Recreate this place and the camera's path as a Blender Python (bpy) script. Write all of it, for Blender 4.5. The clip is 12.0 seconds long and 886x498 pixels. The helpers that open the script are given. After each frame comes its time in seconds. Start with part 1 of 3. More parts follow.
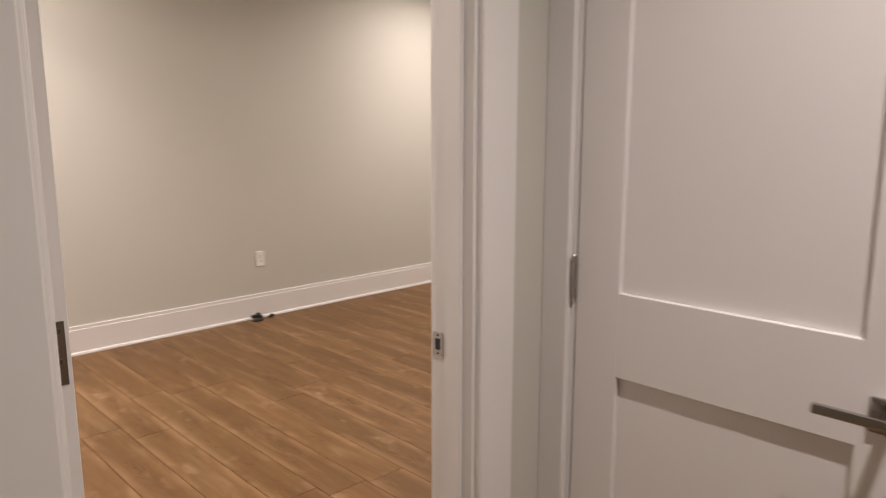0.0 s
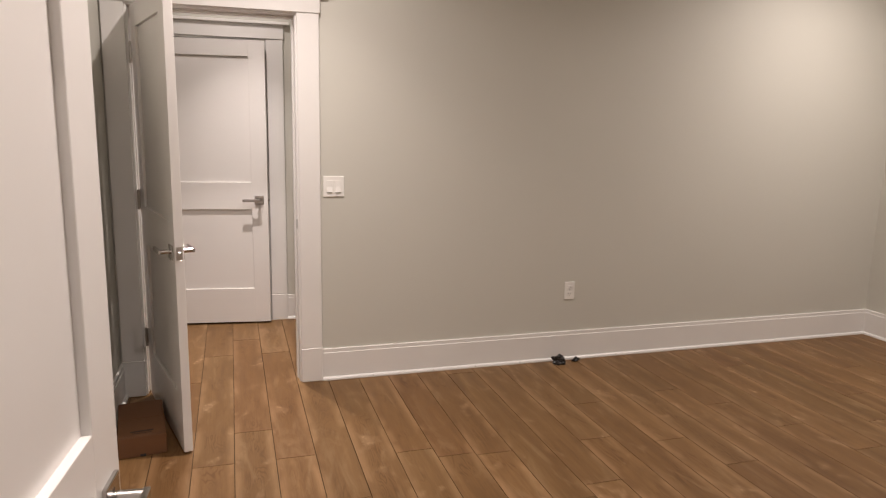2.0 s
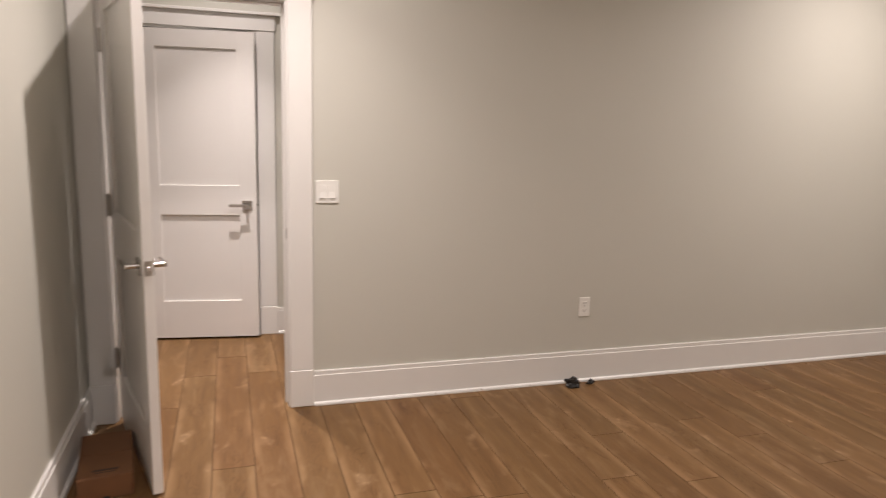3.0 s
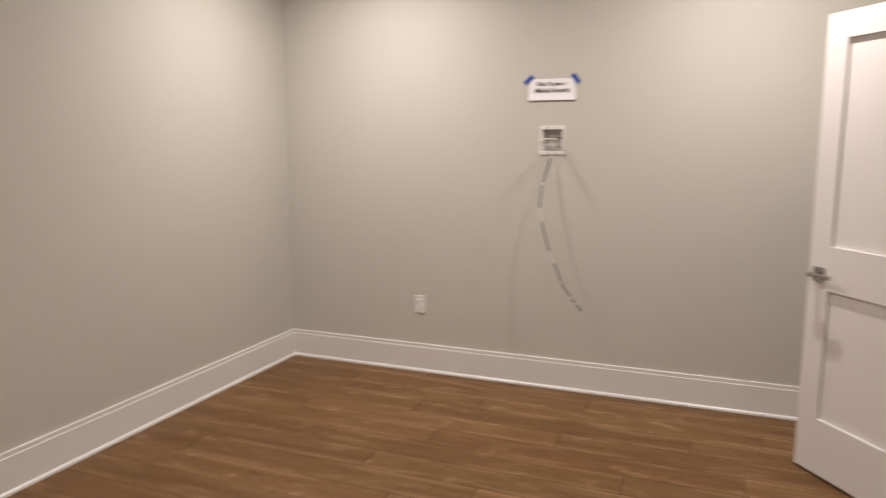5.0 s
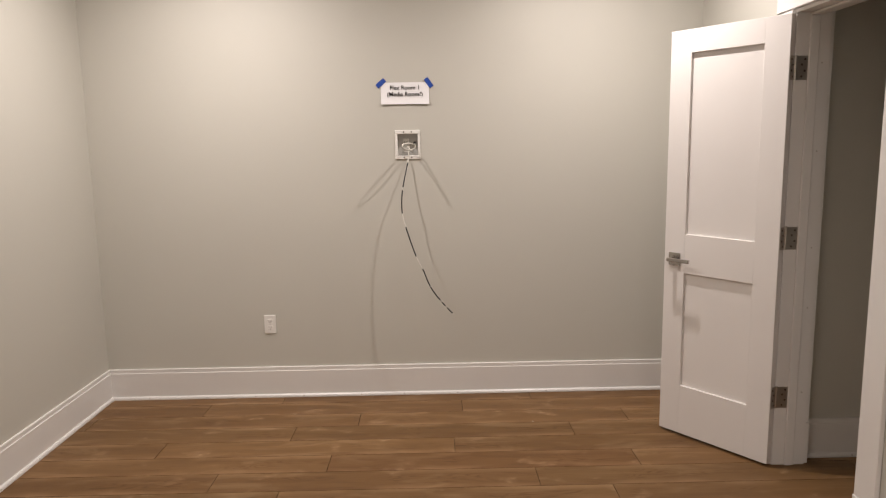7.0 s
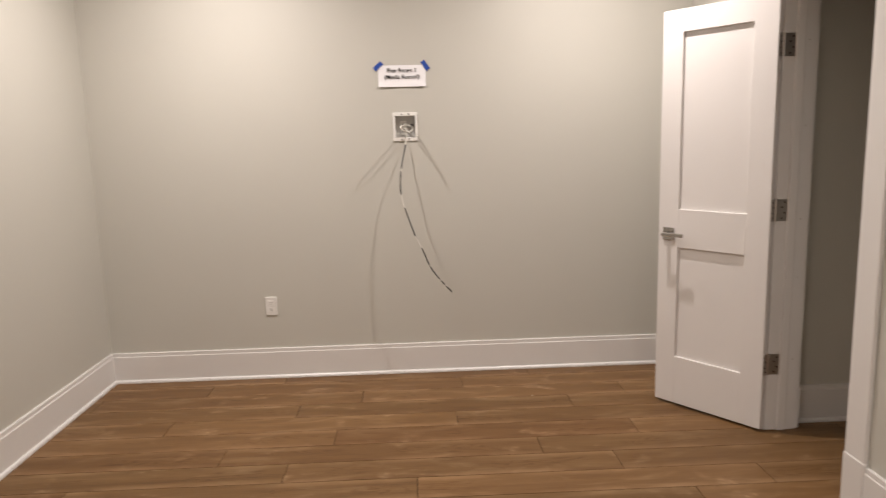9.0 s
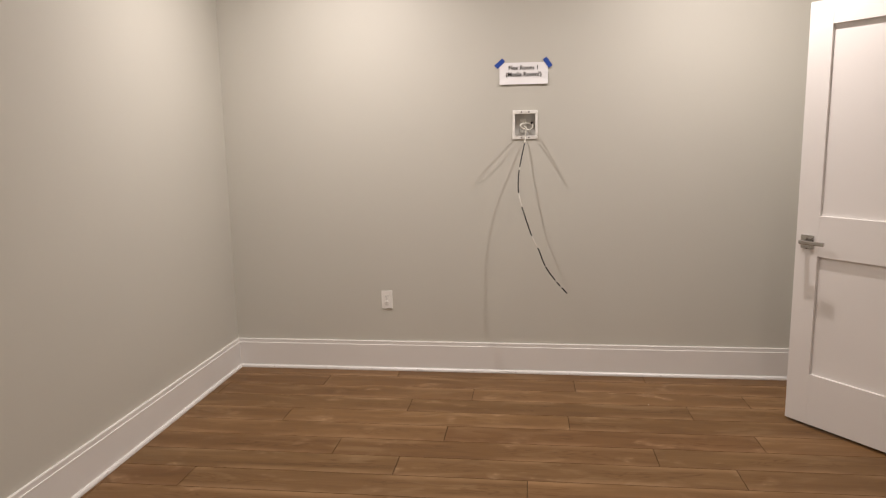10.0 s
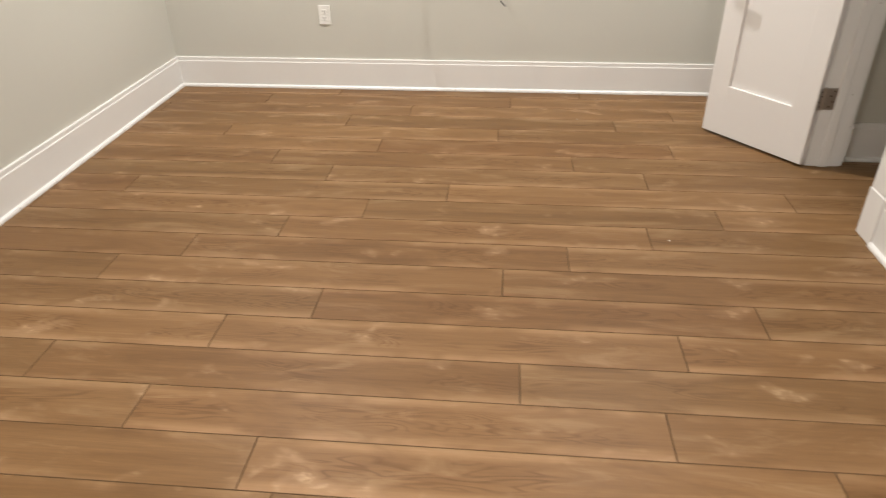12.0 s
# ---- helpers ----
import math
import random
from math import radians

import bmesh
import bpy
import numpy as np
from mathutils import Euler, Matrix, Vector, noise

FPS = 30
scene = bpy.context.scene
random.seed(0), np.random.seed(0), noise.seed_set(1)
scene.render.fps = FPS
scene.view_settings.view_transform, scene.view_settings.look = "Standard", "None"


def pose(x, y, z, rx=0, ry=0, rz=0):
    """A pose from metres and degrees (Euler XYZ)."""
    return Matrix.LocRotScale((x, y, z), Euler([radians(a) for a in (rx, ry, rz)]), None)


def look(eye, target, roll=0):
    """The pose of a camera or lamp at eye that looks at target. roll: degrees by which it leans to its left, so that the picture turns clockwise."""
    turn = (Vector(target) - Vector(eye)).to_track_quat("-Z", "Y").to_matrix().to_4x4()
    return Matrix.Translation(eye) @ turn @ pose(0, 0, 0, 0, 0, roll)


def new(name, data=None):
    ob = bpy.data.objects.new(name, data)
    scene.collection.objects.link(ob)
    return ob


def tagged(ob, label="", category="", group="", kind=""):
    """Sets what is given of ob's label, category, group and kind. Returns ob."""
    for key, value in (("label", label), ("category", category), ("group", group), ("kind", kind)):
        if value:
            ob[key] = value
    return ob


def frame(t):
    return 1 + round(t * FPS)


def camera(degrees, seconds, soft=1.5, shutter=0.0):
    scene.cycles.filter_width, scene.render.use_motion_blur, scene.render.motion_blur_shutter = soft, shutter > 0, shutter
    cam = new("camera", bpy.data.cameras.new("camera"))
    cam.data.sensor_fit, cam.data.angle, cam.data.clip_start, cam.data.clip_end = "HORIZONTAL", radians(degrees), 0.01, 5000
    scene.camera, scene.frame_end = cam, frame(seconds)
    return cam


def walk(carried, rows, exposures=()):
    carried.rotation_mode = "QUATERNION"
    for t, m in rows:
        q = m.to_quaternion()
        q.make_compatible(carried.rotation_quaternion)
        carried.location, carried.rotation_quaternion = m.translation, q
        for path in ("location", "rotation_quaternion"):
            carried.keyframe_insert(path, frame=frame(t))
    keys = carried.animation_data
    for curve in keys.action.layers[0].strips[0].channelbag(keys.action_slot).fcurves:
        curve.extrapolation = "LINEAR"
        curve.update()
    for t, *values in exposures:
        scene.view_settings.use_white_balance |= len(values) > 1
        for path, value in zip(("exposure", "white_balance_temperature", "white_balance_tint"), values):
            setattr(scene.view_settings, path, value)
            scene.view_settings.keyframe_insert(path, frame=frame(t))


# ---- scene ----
cam = camera(65.4, 12.0, soft=1.1, shutter=0.5)
PATH = [
    (0, (-0.086, -0.655, 1.403), (1.294, 0.754, 1.069), 0.0),
    (0.3, (0.058, -0.575, 1.377), (1.277, 0.975, 1.045), 0.0),
    (0.5, (0.106, -0.466, 1.371), (1.221, 1.160, 1.036), 0.1),
    (1, (0.250, -0.241, 1.407), (1.152, 1.512, 1.068), 0.8),
    (1.5, (0.373, -0.046, 1.445), (1.085, 1.786, 1.09), 1.1),
    (1.8, (0.467, 0.063, 1.487), (1.084, 1.932, 1.132), 1.1),
    (2, (0.496, 0.14, 1.486), (1.074, 2.022, 1.129), 1.2),
    (2.2, (0.519, 0.205, 1.479), (1.065, 2.095, 1.121), 1.4),
    (2.5, (0.537, 0.347, 1.46), (1.056, 2.247, 1.113), 1.4),
    (2.7, (0.537, 0.418, 1.467), (1.061, 2.316, 1.118), 1.5),
    (4.3, (0.924, 0.969, 1.469), (2.355, 2.328, 1.145), 0.2),
    (4.5, (0.949, 1.059, 1.471), (2.516, 2.258, 1.149), 0.1),
    (5, (0.969, 1.246, 1.48), (2.805, 1.98, 1.182), 0.0),
    (5.5, (1.049, 1.446, 1.447), (3.002, 1.76, 1.153), -0.5),
    (6, (1.107, 1.65, 1.442), (3.08, 1.794, 1.152), -0.7),
    (6.5, (1.092, 1.84, 1.479), (3.068, 1.902, 1.177), -0.7),
    (7, (0.952, 2.032, 1.502), (2.93, 2.004, 1.204), -0.9),
    (8.8, (0.903, 2.114, 1.449), (2.872, 2.002, 1.119), -1.3),
    (9, (0.868, 2.115, 1.435), (2.841, 2.044, 1.118), -1.5),
    (9.5, (0.877, 2.114, 1.441), (2.845, 2.283, 1.13), -1.3),
    (10, (0.893, 2.146, 1.44), (2.852, 2.393, 1.122), -1.0),
    (10.5, (0.895, 2.16, 1.399), (2.82, 2.428, 0.928), -0.7),
    (11, (0.887, 2.149, 1.364), (2.661, 2.412, 0.478), -0.6),
    (11.5, (0.839, 2.061, 1.38), (2.551, 2.299, 0.373), -0.9),
    (12, (0.78, 1.902, 1.373), (2.488, 2.07, 0.346), -0.7),
]
walk(cam, [(t, look(eye, target, roll)) for t, eye, target, roll in PATH],
     exposures=[(0, -0.10, 6700, 14), (0.5, -0.16, 6680, 13), (1.5, -0.46, 6690, 13), (2.5, -0.34, 6580, 12), (4.4, -0.26, 6550, 12), (5.2, -0.35, 6520, 12), (6.4, -0.33, 6500, 11), (7.2, -0.33, 6500, 11),
                (9.0, -0.20, 6500, 11), (9.6, -0.35, 6500, 11), (10.3, -0.27, 6500, 11), (11.2, 0.42, 6200, 5), (12, 0.46, 6130, 3)])

# ---- light and exposure ----
world = bpy.data.worlds.new("world")
scene.world = world
world.use_nodes = True
world.node_tree.nodes["Background"].inputs["Color"].default_value = (0.01, 0.01, 0.01, 1)
world.node_tree.nodes["Background"].inputs["Strength"].default_value = 0.1

CEIL = 2.74
WARM = (1.0, 0.90, 0.855)
NEUTRAL = (1.0, 0.917, 0.89)
# downlights: x, y, watts of the wide spill, watts of the downward beam, degrees of the beam, colour
DOWNLIGHTS = [(0.76, 3.17, 25, 12, 104, WARM), (4.16, 3.14, 32, 1.5, 104, WARM), (0.76, 1.28, 23, 9, 104, WARM), (4.16, 1.20, 29, 1.5, 104, WARM),
              (0.58, 4.64, 13, 15, 76, WARM), (0.72, -0.75, 11, 12, 104, NEUTRAL)]

# ---- helpers for building ----
def link(name, bm, material, parent=None, label="", smooth=False):
    me = bpy.data.meshes.new(name)
    bm.normal_update()
    bm.to_mesh(me)
    bm.free()
    me.materials.append(material)
    if smooth:
        for p in me.polygons:
            p.use_smooth = True
    ob = new(name, me)
    if parent:
        ob.parent = parent
    if label:
        ob["label"] = label
    return ob


def part(name, bm, material, parent, label="", smooth=False):
    return link(name, bm, material, parent, label, smooth)


def add_box(bm, x0, x1, y0, y1, z0, z1, bevel=0.0, segments=1):
    x0, x1 = min(x0, x1), max(x0, x1)
    y0, y1 = min(y0, y1), max(y0, y1)
    m = Matrix.LocRotScale(((x0 + x1) / 2, (y0 + y1) / 2, (z0 + z1) / 2), None, (x1 - x0, y1 - y0, z1 - z0))
    made = bmesh.ops.create_cube(bm, size=1, matrix=m)["verts"]
    if bevel:
        edges = list({e for v in made for e in v.link_edges})
        bmesh.ops.bevel(bm, geom=edges, offset=bevel, segments=segments, affect="EDGES", profile=0.5)
    return bm


def box(*a, **k):
    return add_box(bmesh.new(), *a, **k)


def add_rod(bm, p0, p1, r, sides=16, r2=None):
    p0, p1 = Vector(p0), Vector(p1)
    d = p1 - p0
    m = Matrix.Translation((p0 + p1) / 2) @ d.to_track_quat("Z", "Y").to_matrix().to_4x4()
    bmesh.ops.create_cone(bm, cap_ends=True, segments=sides, radius1=r, radius2=r if r2 is None else r2, depth=d.length, matrix=m)
    return bm


def rod(*a, **k):
    return add_rod(bmesh.new(), *a, **k)


def empty(name, m, label="", category="", group="", kind=""):
    ob = new(name)
    ob.empty_display_size = 0.1
    ob.matrix_world = m
    return tagged(ob, label, category, group, kind)


def smooth_line(points, steps=6):
    pts = [Vector(p) for p in points]
    pts = [pts[0] * 2 - pts[1]] + pts + [pts[-1] * 2 - pts[-2]]
    out = []
    for i in range(1, len(pts) - 2):
        a, b, c, d = pts[i - 1:i + 3]
        for k in range(steps):
            t = k / steps
            out.append(0.5 * (2 * b + (c - a) * t + (2 * a - 5 * b + 4 * c - d) * t * t + (3 * b - 3 * c + d - a) * t ** 3))
    out.append(pts[-2])
    return out


def tube(points, r, sides=10):
    """A round cable along the points, with closed ends."""
    bm = bmesh.new()
    rings = []
    side = None
    for i, p in enumerate(points):
        d = (points[min(i + 1, len(points) - 1)] - points[max(i - 1, 0)]).normalized()
        if side is None:
            side = d.orthogonal().normalized()
        side = (side - d * side.dot(d)).normalized()
        up = d.cross(side)
        rings.append([bm.verts.new(p + r * (math.cos(a) * side + math.sin(a) * up)) for a in (2 * math.pi * k / sides for k in range(sides))])
    for a, b in zip(rings, rings[1:]):
        for k in range(sides):
            bm.faces.new((a[k], a[(k + 1) % sides], b[(k + 1) % sides], b[k]))
    bm.faces.new(list(reversed(rings[0])))
    bm.faces.new(rings[-1])
    return bm


def extrude_profile(profile, length):
    """A moulding: the outline (depth, height) drawn out along x from 0 to length; depth goes to +y."""
    bm = bmesh.new()
    a = [bm.verts.new((0, d, z)) for d, z in profile]
    b = [bm.verts.new((length, d, z)) for d, z in profile]
    n = len(profile)
    for i in range(n):
        bm.faces.new((a[i], b[i], b[(i + 1) % n], a[(i + 1) % n]))
    bm.faces.new(list(reversed(a)))
    bm.faces.new(b)
    bmesh.ops.recalc_face_normals(bm, faces=bm.faces)
    return bm


# ---- materials ----
def nodes_of(name):
    m = bpy.data.materials.new(name)
    m.use_nodes = True
    nt = m.node_tree
    return m, nt, nt.nodes["Principled BSDF"]


def node(nt, kind, **inputs):
    n = nt.nodes.new(kind)
    for k, v in inputs.items():
        n.inputs[k.replace("_", " ")].default_value = v
    return n


def ramp(nt, stops):
    r = nt.nodes.new("ShaderNodeValToRGB")
    while len(r.color_ramp.elements) < len(stops):
        r.color_ramp.elements.new(0.5)
    for e, (p, c) in zip(r.color_ramp.elements, stops):
        e.position = p
        e.color = (*c, 1) if len(c) == 3 else c
    return r


def shade(c, k):
    return tuple(min(1.0, x * k) for x in c)


def painted(name, color, rough=0.5, spread=0.03, fine=350.0, bump=0.05, broad=1.4, gloss_spread=0.06):
    """Paint: a roller's fine relief, slight unevenness in tone and sheen."""
    m, nt, b = nodes_of(name)
    L = nt.links.new
    co = nt.nodes.new("ShaderNodeTexCoord")
    big = node(nt, "ShaderNodeTexNoise", Scale=broad, Detail=4.0, Roughness=0.6)
    small = node(nt, "ShaderNodeTexNoise", Scale=fine, Detail=2.0, Roughness=0.5)
    L(co.outputs["Object"], big.inputs["Vector"])
    L(co.outputs["Object"], small.inputs["Vector"])
    r = ramp(nt, [(0.3, shade(color, 1 - spread)), (0.7, shade(color, 1 + spread))])
    L(big.outputs["Fac"], r.inputs["Fac"])
    L(r.outputs["Color"], b.inputs["Base Color"])
    rr = node(nt, "ShaderNodeMapRange", To_Min=rough - gloss_spread, To_Max=rough + gloss_spread)
    L(big.outputs["Fac"], rr.inputs["Value"])
    L(rr.outputs["Result"], b.inputs["Roughness"])
    bu = node(nt, "ShaderNodeBump", Strength=bump, Distance=0.001)
    L(small.outputs["Fac"], bu.inputs["Height"])
    L(bu.outputs["Normal"], b.inputs["Normal"])
    return m


def metal(name, color, rough):
    m, nt, b = nodes_of(name)
    b.inputs["Metallic"].default_value = 1.0
    L = nt.links.new
    co = nt.nodes.new("ShaderNodeTexCoord")
    mp = node(nt, "ShaderNodeMapping", Scale=(40, 40, 900))
    n = node(nt, "ShaderNodeTexNoise", Scale=1.0, Detail=3.0)
    L(co.outputs["Object"], mp.inputs["Vector"])
    L(mp.outputs["Vector"], n.inputs["Vector"])
    r = ramp(nt, [(0.3, shade(color, 0.92)), (0.7, color)])
    L(n.outputs["Fac"], r.inputs["Fac"])
    L(r.outputs["Color"], b.inputs["Base Color"])
    rr = node(nt, "ShaderNodeMapRange", To_Min=rough * 0.8, To_Max=rough * 1.3)
    L(n.outputs["Fac"], rr.inputs["Value"])
    L(rr.outputs["Result"], b.inputs["Roughness"])
    return m


def plain(name, color, rough=0.5, spread=0.06, scale=60.0):
    return painted(name, color, rough, spread, fine=scale * 4, bump=0.08, broad=scale)


def wood_floor():
    """Oak-look planks: long grain, cathedral figure, pale knots, each plank with its own tone."""
    m, nt, b = nodes_of("oak_plank")
    L = nt.links.new
    co = nt.nodes.new("ShaderNodeTexCoord")
    info = nt.nodes.new("ShaderNodeObjectInfo")
    off = node(nt, "ShaderNodeVectorMath")
    off.operation = "SCALE"
    comb = nt.nodes.new("ShaderNodeCombineXYZ")
    for k in "XYZ":
        L(info.outputs["Random"], comb.inputs[k])
    L(comb.outputs["Vector"], off.inputs[0])
    off.inputs["Scale"].default_value = 37.0
    add = nt.nodes.new("ShaderNodeVectorMath")
    add.operation = "ADD"
    L(co.outputs["Object"], add.inputs[0])
    L(off.outputs["Vector"], add.inputs[1])

    def tex(scale, kind="ShaderNodeTexNoise", **kw):
        mp = node(nt, "ShaderNodeMapping", Scale=scale)
        L(add.outputs["Vector"], mp.inputs["Vector"])
        n = node(nt, kind, **kw)
        L(mp.outputs["Vector"], n.inputs["Vector"])
        return n
    streak = tex((15, 0.8, 1), Scale=1.0, Detail=5.0, Roughness=0.6, Distortion=0.6)
    fine = tex((170, 6, 1), Scale=1.0, Detail=4.0, Roughness=0.7)
    patch = tex((4.2, 2.0, 1), Scale=1.0, Detail=3.0, Roughness=0.55, Distortion=0.6)
    zone = tex((8.5, 5.0, 1), Scale=1.0, Detail=2.0, Roughness=0.5, Distortion=0.4)
    knots = tex((48, 26, 1), Scale=1.0, Detail=1.5, Roughness=0.5, Distortion=0.25)
    blot = tex((11, 2.2, 1), Scale=1.0, Detail=4.0, Roughness=0.6, Distortion=1.0)
    field = tex((15, 2.5, 1), Scale=1.0, Detail=2.0, Roughness=0.5, Distortion=0.4)

    def math1(op, a, c=None, clamp=False):
        x = nt.nodes.new("ShaderNodeMath")
        x.operation, x.use_clamp = op, clamp
        for k, v in enumerate((a, c)):
            if v is None:
                continue
            if isinstance(v, (int, float)):
                x.inputs[k].default_value = v
            else:
                L(v, x.inputs[k])
        return x.outputs[0]

    def step(value, lo, hi, to=1.0):
        r = node(nt, "ShaderNodeMapRange", From_Min=lo, From_Max=hi, To_Min=0.0, To_Max=to)
        r.interpolation_type = "SMOOTHSTEP"
        L(value, r.inputs["Value"])
        return r.outputs["Result"]

    def mix(mode, fac, a, c):
        x = nt.nodes.new("ShaderNodeMix")
        x.data_type, x.blend_type = "RGBA", mode
        if isinstance(fac, float):
            x.inputs["Factor"].default_value = fac
        else:
            L(fac, x.inputs["Factor"])
        L(a, x.inputs["A"])
        if isinstance(c, tuple):
            x.inputs["B"].default_value = (*c, 1)
        else:
            L(c, x.inputs["B"])
        return x.outputs["Result"]
    sep = nt.nodes.new("ShaderNodeSeparateXYZ")
    L(co.outputs["Object"], sep.inputs["Vector"])
    across = math1("ABSOLUTE", sep.outputs["X"])
    base = ramp(nt, [(0.25, (0.165, 0.090, 0.038)), (0.45, (0.195, 0.1115, 0.049)), (0.6, (0.216, 0.126, 0.057)), (0.78, (0.272, 0.167, 0.083))])
    L(streak.outputs["Fac"], base.inputs["Fac"])
    c = base.outputs["Color"]
    # paler sapwood along the long edges, in stretches
    edge = math1("MULTIPLY", step(across, 0.040, 0.080), step(patch.outputs["Fac"], 0.40, 0.60, 0.64))
    c = mix("MIX", edge, c, (0.348, 0.221, 0.120))
    # darker heartwood clouds
    cloud = step(blot.outputs["Fac"], 0.50, 0.70, 0.36)
    c = mix("MULTIPLY", cloud, c, (0.66, 0.62, 0.58))
    # cathedral figure down the middle
    rings = math1("PINGPONG", math1("MULTIPLY", field.outputs["Fac"], 27.0), 1.0)
    ring_line = math1("SUBTRACT", 1.0, step(rings, 0.0, 0.6))
    inner = math1("SUBTRACT", 1.0, step(across, 0.026, 0.062))
    figure = math1("MULTIPLY", math1("MULTIPLY", ring_line, inner), step(patch.outputs["Fac"], 0.45, 0.61, 0.62))
    c = mix("MULTIPLY", figure, c, (0.62, 0.53, 0.44))
    # pale knots
    haze = step(blot.outputs["Fac"], 0.48, 0.28, 0.38)
    c = mix("MIX", haze, c, (0.36, 0.25, 0.145))
    near_knot = step(zone.outputs["Fac"], 0.60, 0.78)
    c = mix("MIX", math1("MULTIPLY", near_knot, 0.58), c, (0.36, 0.238, 0.140))
    pale = math1("MULTIPLY", near_knot, step(knots.outputs["Fac"], 0.52, 0.72, 0.85))
    c = mix("MIX", pale, c, (0.43, 0.305, 0.185))
    dark_fleck = math1("MULTIPLY", near_knot, step(knots.outputs["Fac"], 0.42, 0.30, 0.35))
    c = mix("MULTIPLY", dark_fleck, c, (0.62, 0.55, 0.48))
    fr = ramp(nt, [(0.3, (0.90, 0.89, 0.88)), (0.7, (1.06, 1.06, 1.06))])
    L(fine.outputs["Fac"], fr.inputs["Fac"])
    c = mix("MULTIPLY", 1.0, c, fr.outputs["Color"])
    tone = ramp(nt, [(0.0, (0.76, 0.677, 0.60)), (0.3, (0.785, 0.756, 0.69)), (0.6, (0.845, 0.786, 0.72)), (1.0, (0.93, 0.88, 0.81))])
    L(info.outputs["Random"], tone.inputs["Fac"])
    c = mix("MULTIPLY", 1.0, c, tone.outputs["Color"])
    L(c, b.inputs["Base Color"])
    rr = node(nt, "ShaderNodeMapRange", To_Min=0.38, To_Max=0.52)
    L(streak.outputs["Fac"], rr.inputs["Value"])
    L(rr.outputs["Result"], b.inputs["Roughness"])
    b.inputs["Specular IOR Level"].default_value = 0.17
    bu = node(nt, "ShaderNodeBump", Strength=0.12, Distance=0.0012)
    L(fine.outputs["Fac"], bu.inputs["Height"])
    L(bu.outputs["Normal"], b.inputs["Normal"])
    return m


def glowing(name, color, strength):
    m, nt, b = nodes_of(name)
    b.inputs["Base Color"].default_value = (0.8, 0.8, 0.8, 1)
    b.inputs["Emission Color"].default_value = (*color, 1)
    b.inputs["Emission Strength"].default_value = strength
    return m


WALL = painted("greige_wall_paint", (0.547, 0.536, 0.479), 0.62, 0.015, fine=260, bump=0.10, broad=0.9)
CEILING = painted("white_ceiling_paint", (0.78, 0.77, 0.74), 0.8, 0.012, fine=220, bump=0.1)
TRIM = painted("white_trim_paint", (0.738, 0.722, 0.696), 0.33, 0.015, fine=120, bump=0.03, broad=2.5)
DOOR = painted("white_door_paint", (0.747, 0.722, 0.695), 0.30, 0.015, fine=160, bump=0.04, broad=2.0)
NICKEL = metal("satin_nickel", (0.55, 0.53, 0.51), 0.16)
HINGE = metal("brushed_steel", (0.52, 0.485, 0.45), 0.32)
# door_1's leaves: the dark hall's reflection is put into a darker steel colour
LEAF = metal("hinge_steel_dark_reflection", (0.27, 0.215, 0.175), 0.13)
PLASTIC = plain("white_plastic", (0.80, 0.79, 0.75), 0.32, 0.02, 30)
# white plastic with the shade inside the media box put into its colour
RECESS = plain("shaded_box_plastic", (0.60, 0.59, 0.56), 0.45, 0.03, 30)
PLASTIC_GREY = plain("grey_plastic", (0.50, 0.50, 0.48), 0.45, 0.03, 30)
DARK = plain("dark_void", (0.02, 0.02, 0.02), 0.6)
SCREW = metal("screw_steel", (0.15, 0.12, 0.10), 0.35)
PLANK = wood_floor()
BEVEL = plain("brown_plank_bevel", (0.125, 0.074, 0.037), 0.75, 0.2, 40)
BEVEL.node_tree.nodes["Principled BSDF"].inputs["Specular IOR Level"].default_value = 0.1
SUBFLOOR = plain("dark_joint", (0.035, 0.021, 0.011), 0.8, 0.2, 12)
PAPER = painted("white_paper", (0.86, 0.86, 0.87), 0.75, 0.01, fine=600, bump=0.04, broad=6)
INK = plain("black_ink", (0.015, 0.015, 0.015), 0.6)
TAPE = painted("blue_masking_tape", (0.012, 0.062, 0.34), 0.65, 0.12, fine=500, bump=0.3, broad=60)
# cardboard darkened in colour for the shade behind the open door
CARD = painted("brown_cardboard_shaded", (0.150, 0.066, 0.026), 0.75, 0.08, fine=180, bump=0.15, broad=9)
CARD_INK = plain("dark_print", (0.05, 0.03, 0.02), 0.7)
BLACK_SHEATH = plain("black_cable_sheath", (0.012, 0.011, 0.010), 0.42, 0.2, 40)
WHITE_SHEATH = plain("white_cable_sheath", (0.66, 0.64, 0.58), 0.35, 0.04, 40)
SCRAP = plain("black_crumpled_plastic", (0.010, 0.009, 0.009), 0.4, 0.3, 90)
FILLER = plain("nail_hole_filler", (0.42, 0.38, 0.33), 0.7, 0.1, 80)
LENS = glowing("lamp_lens", WARM, 6.0)

# ---- the large structure ----
H = 2.05            # door openings
AX, BY, CX, DY = 5.01, 4.01, -0.105, 0.472     # room faces of the four walls
DT = 0.125          # thickness of wall D
BT = 0.12
CT = 0.152          # thickness of the closet wall
HALL_Y = 5.345       # far wall of the passage beyond
ENTRY = (0.150, 1.001)
CLOSET = (3.318, 3.982)
PASS = (0.006, 0.851)
FAR = (0.0, 0.757)
SIDE = (-0.475, 0.28)
SIDE_X = 1.25


def wall(name, boxes, label):
    bm = bmesh.new()
    for b in boxes:
        add_box(bm, *b)
    return tagged(link(name, bm, WALL), label, "wall", kind="structure")


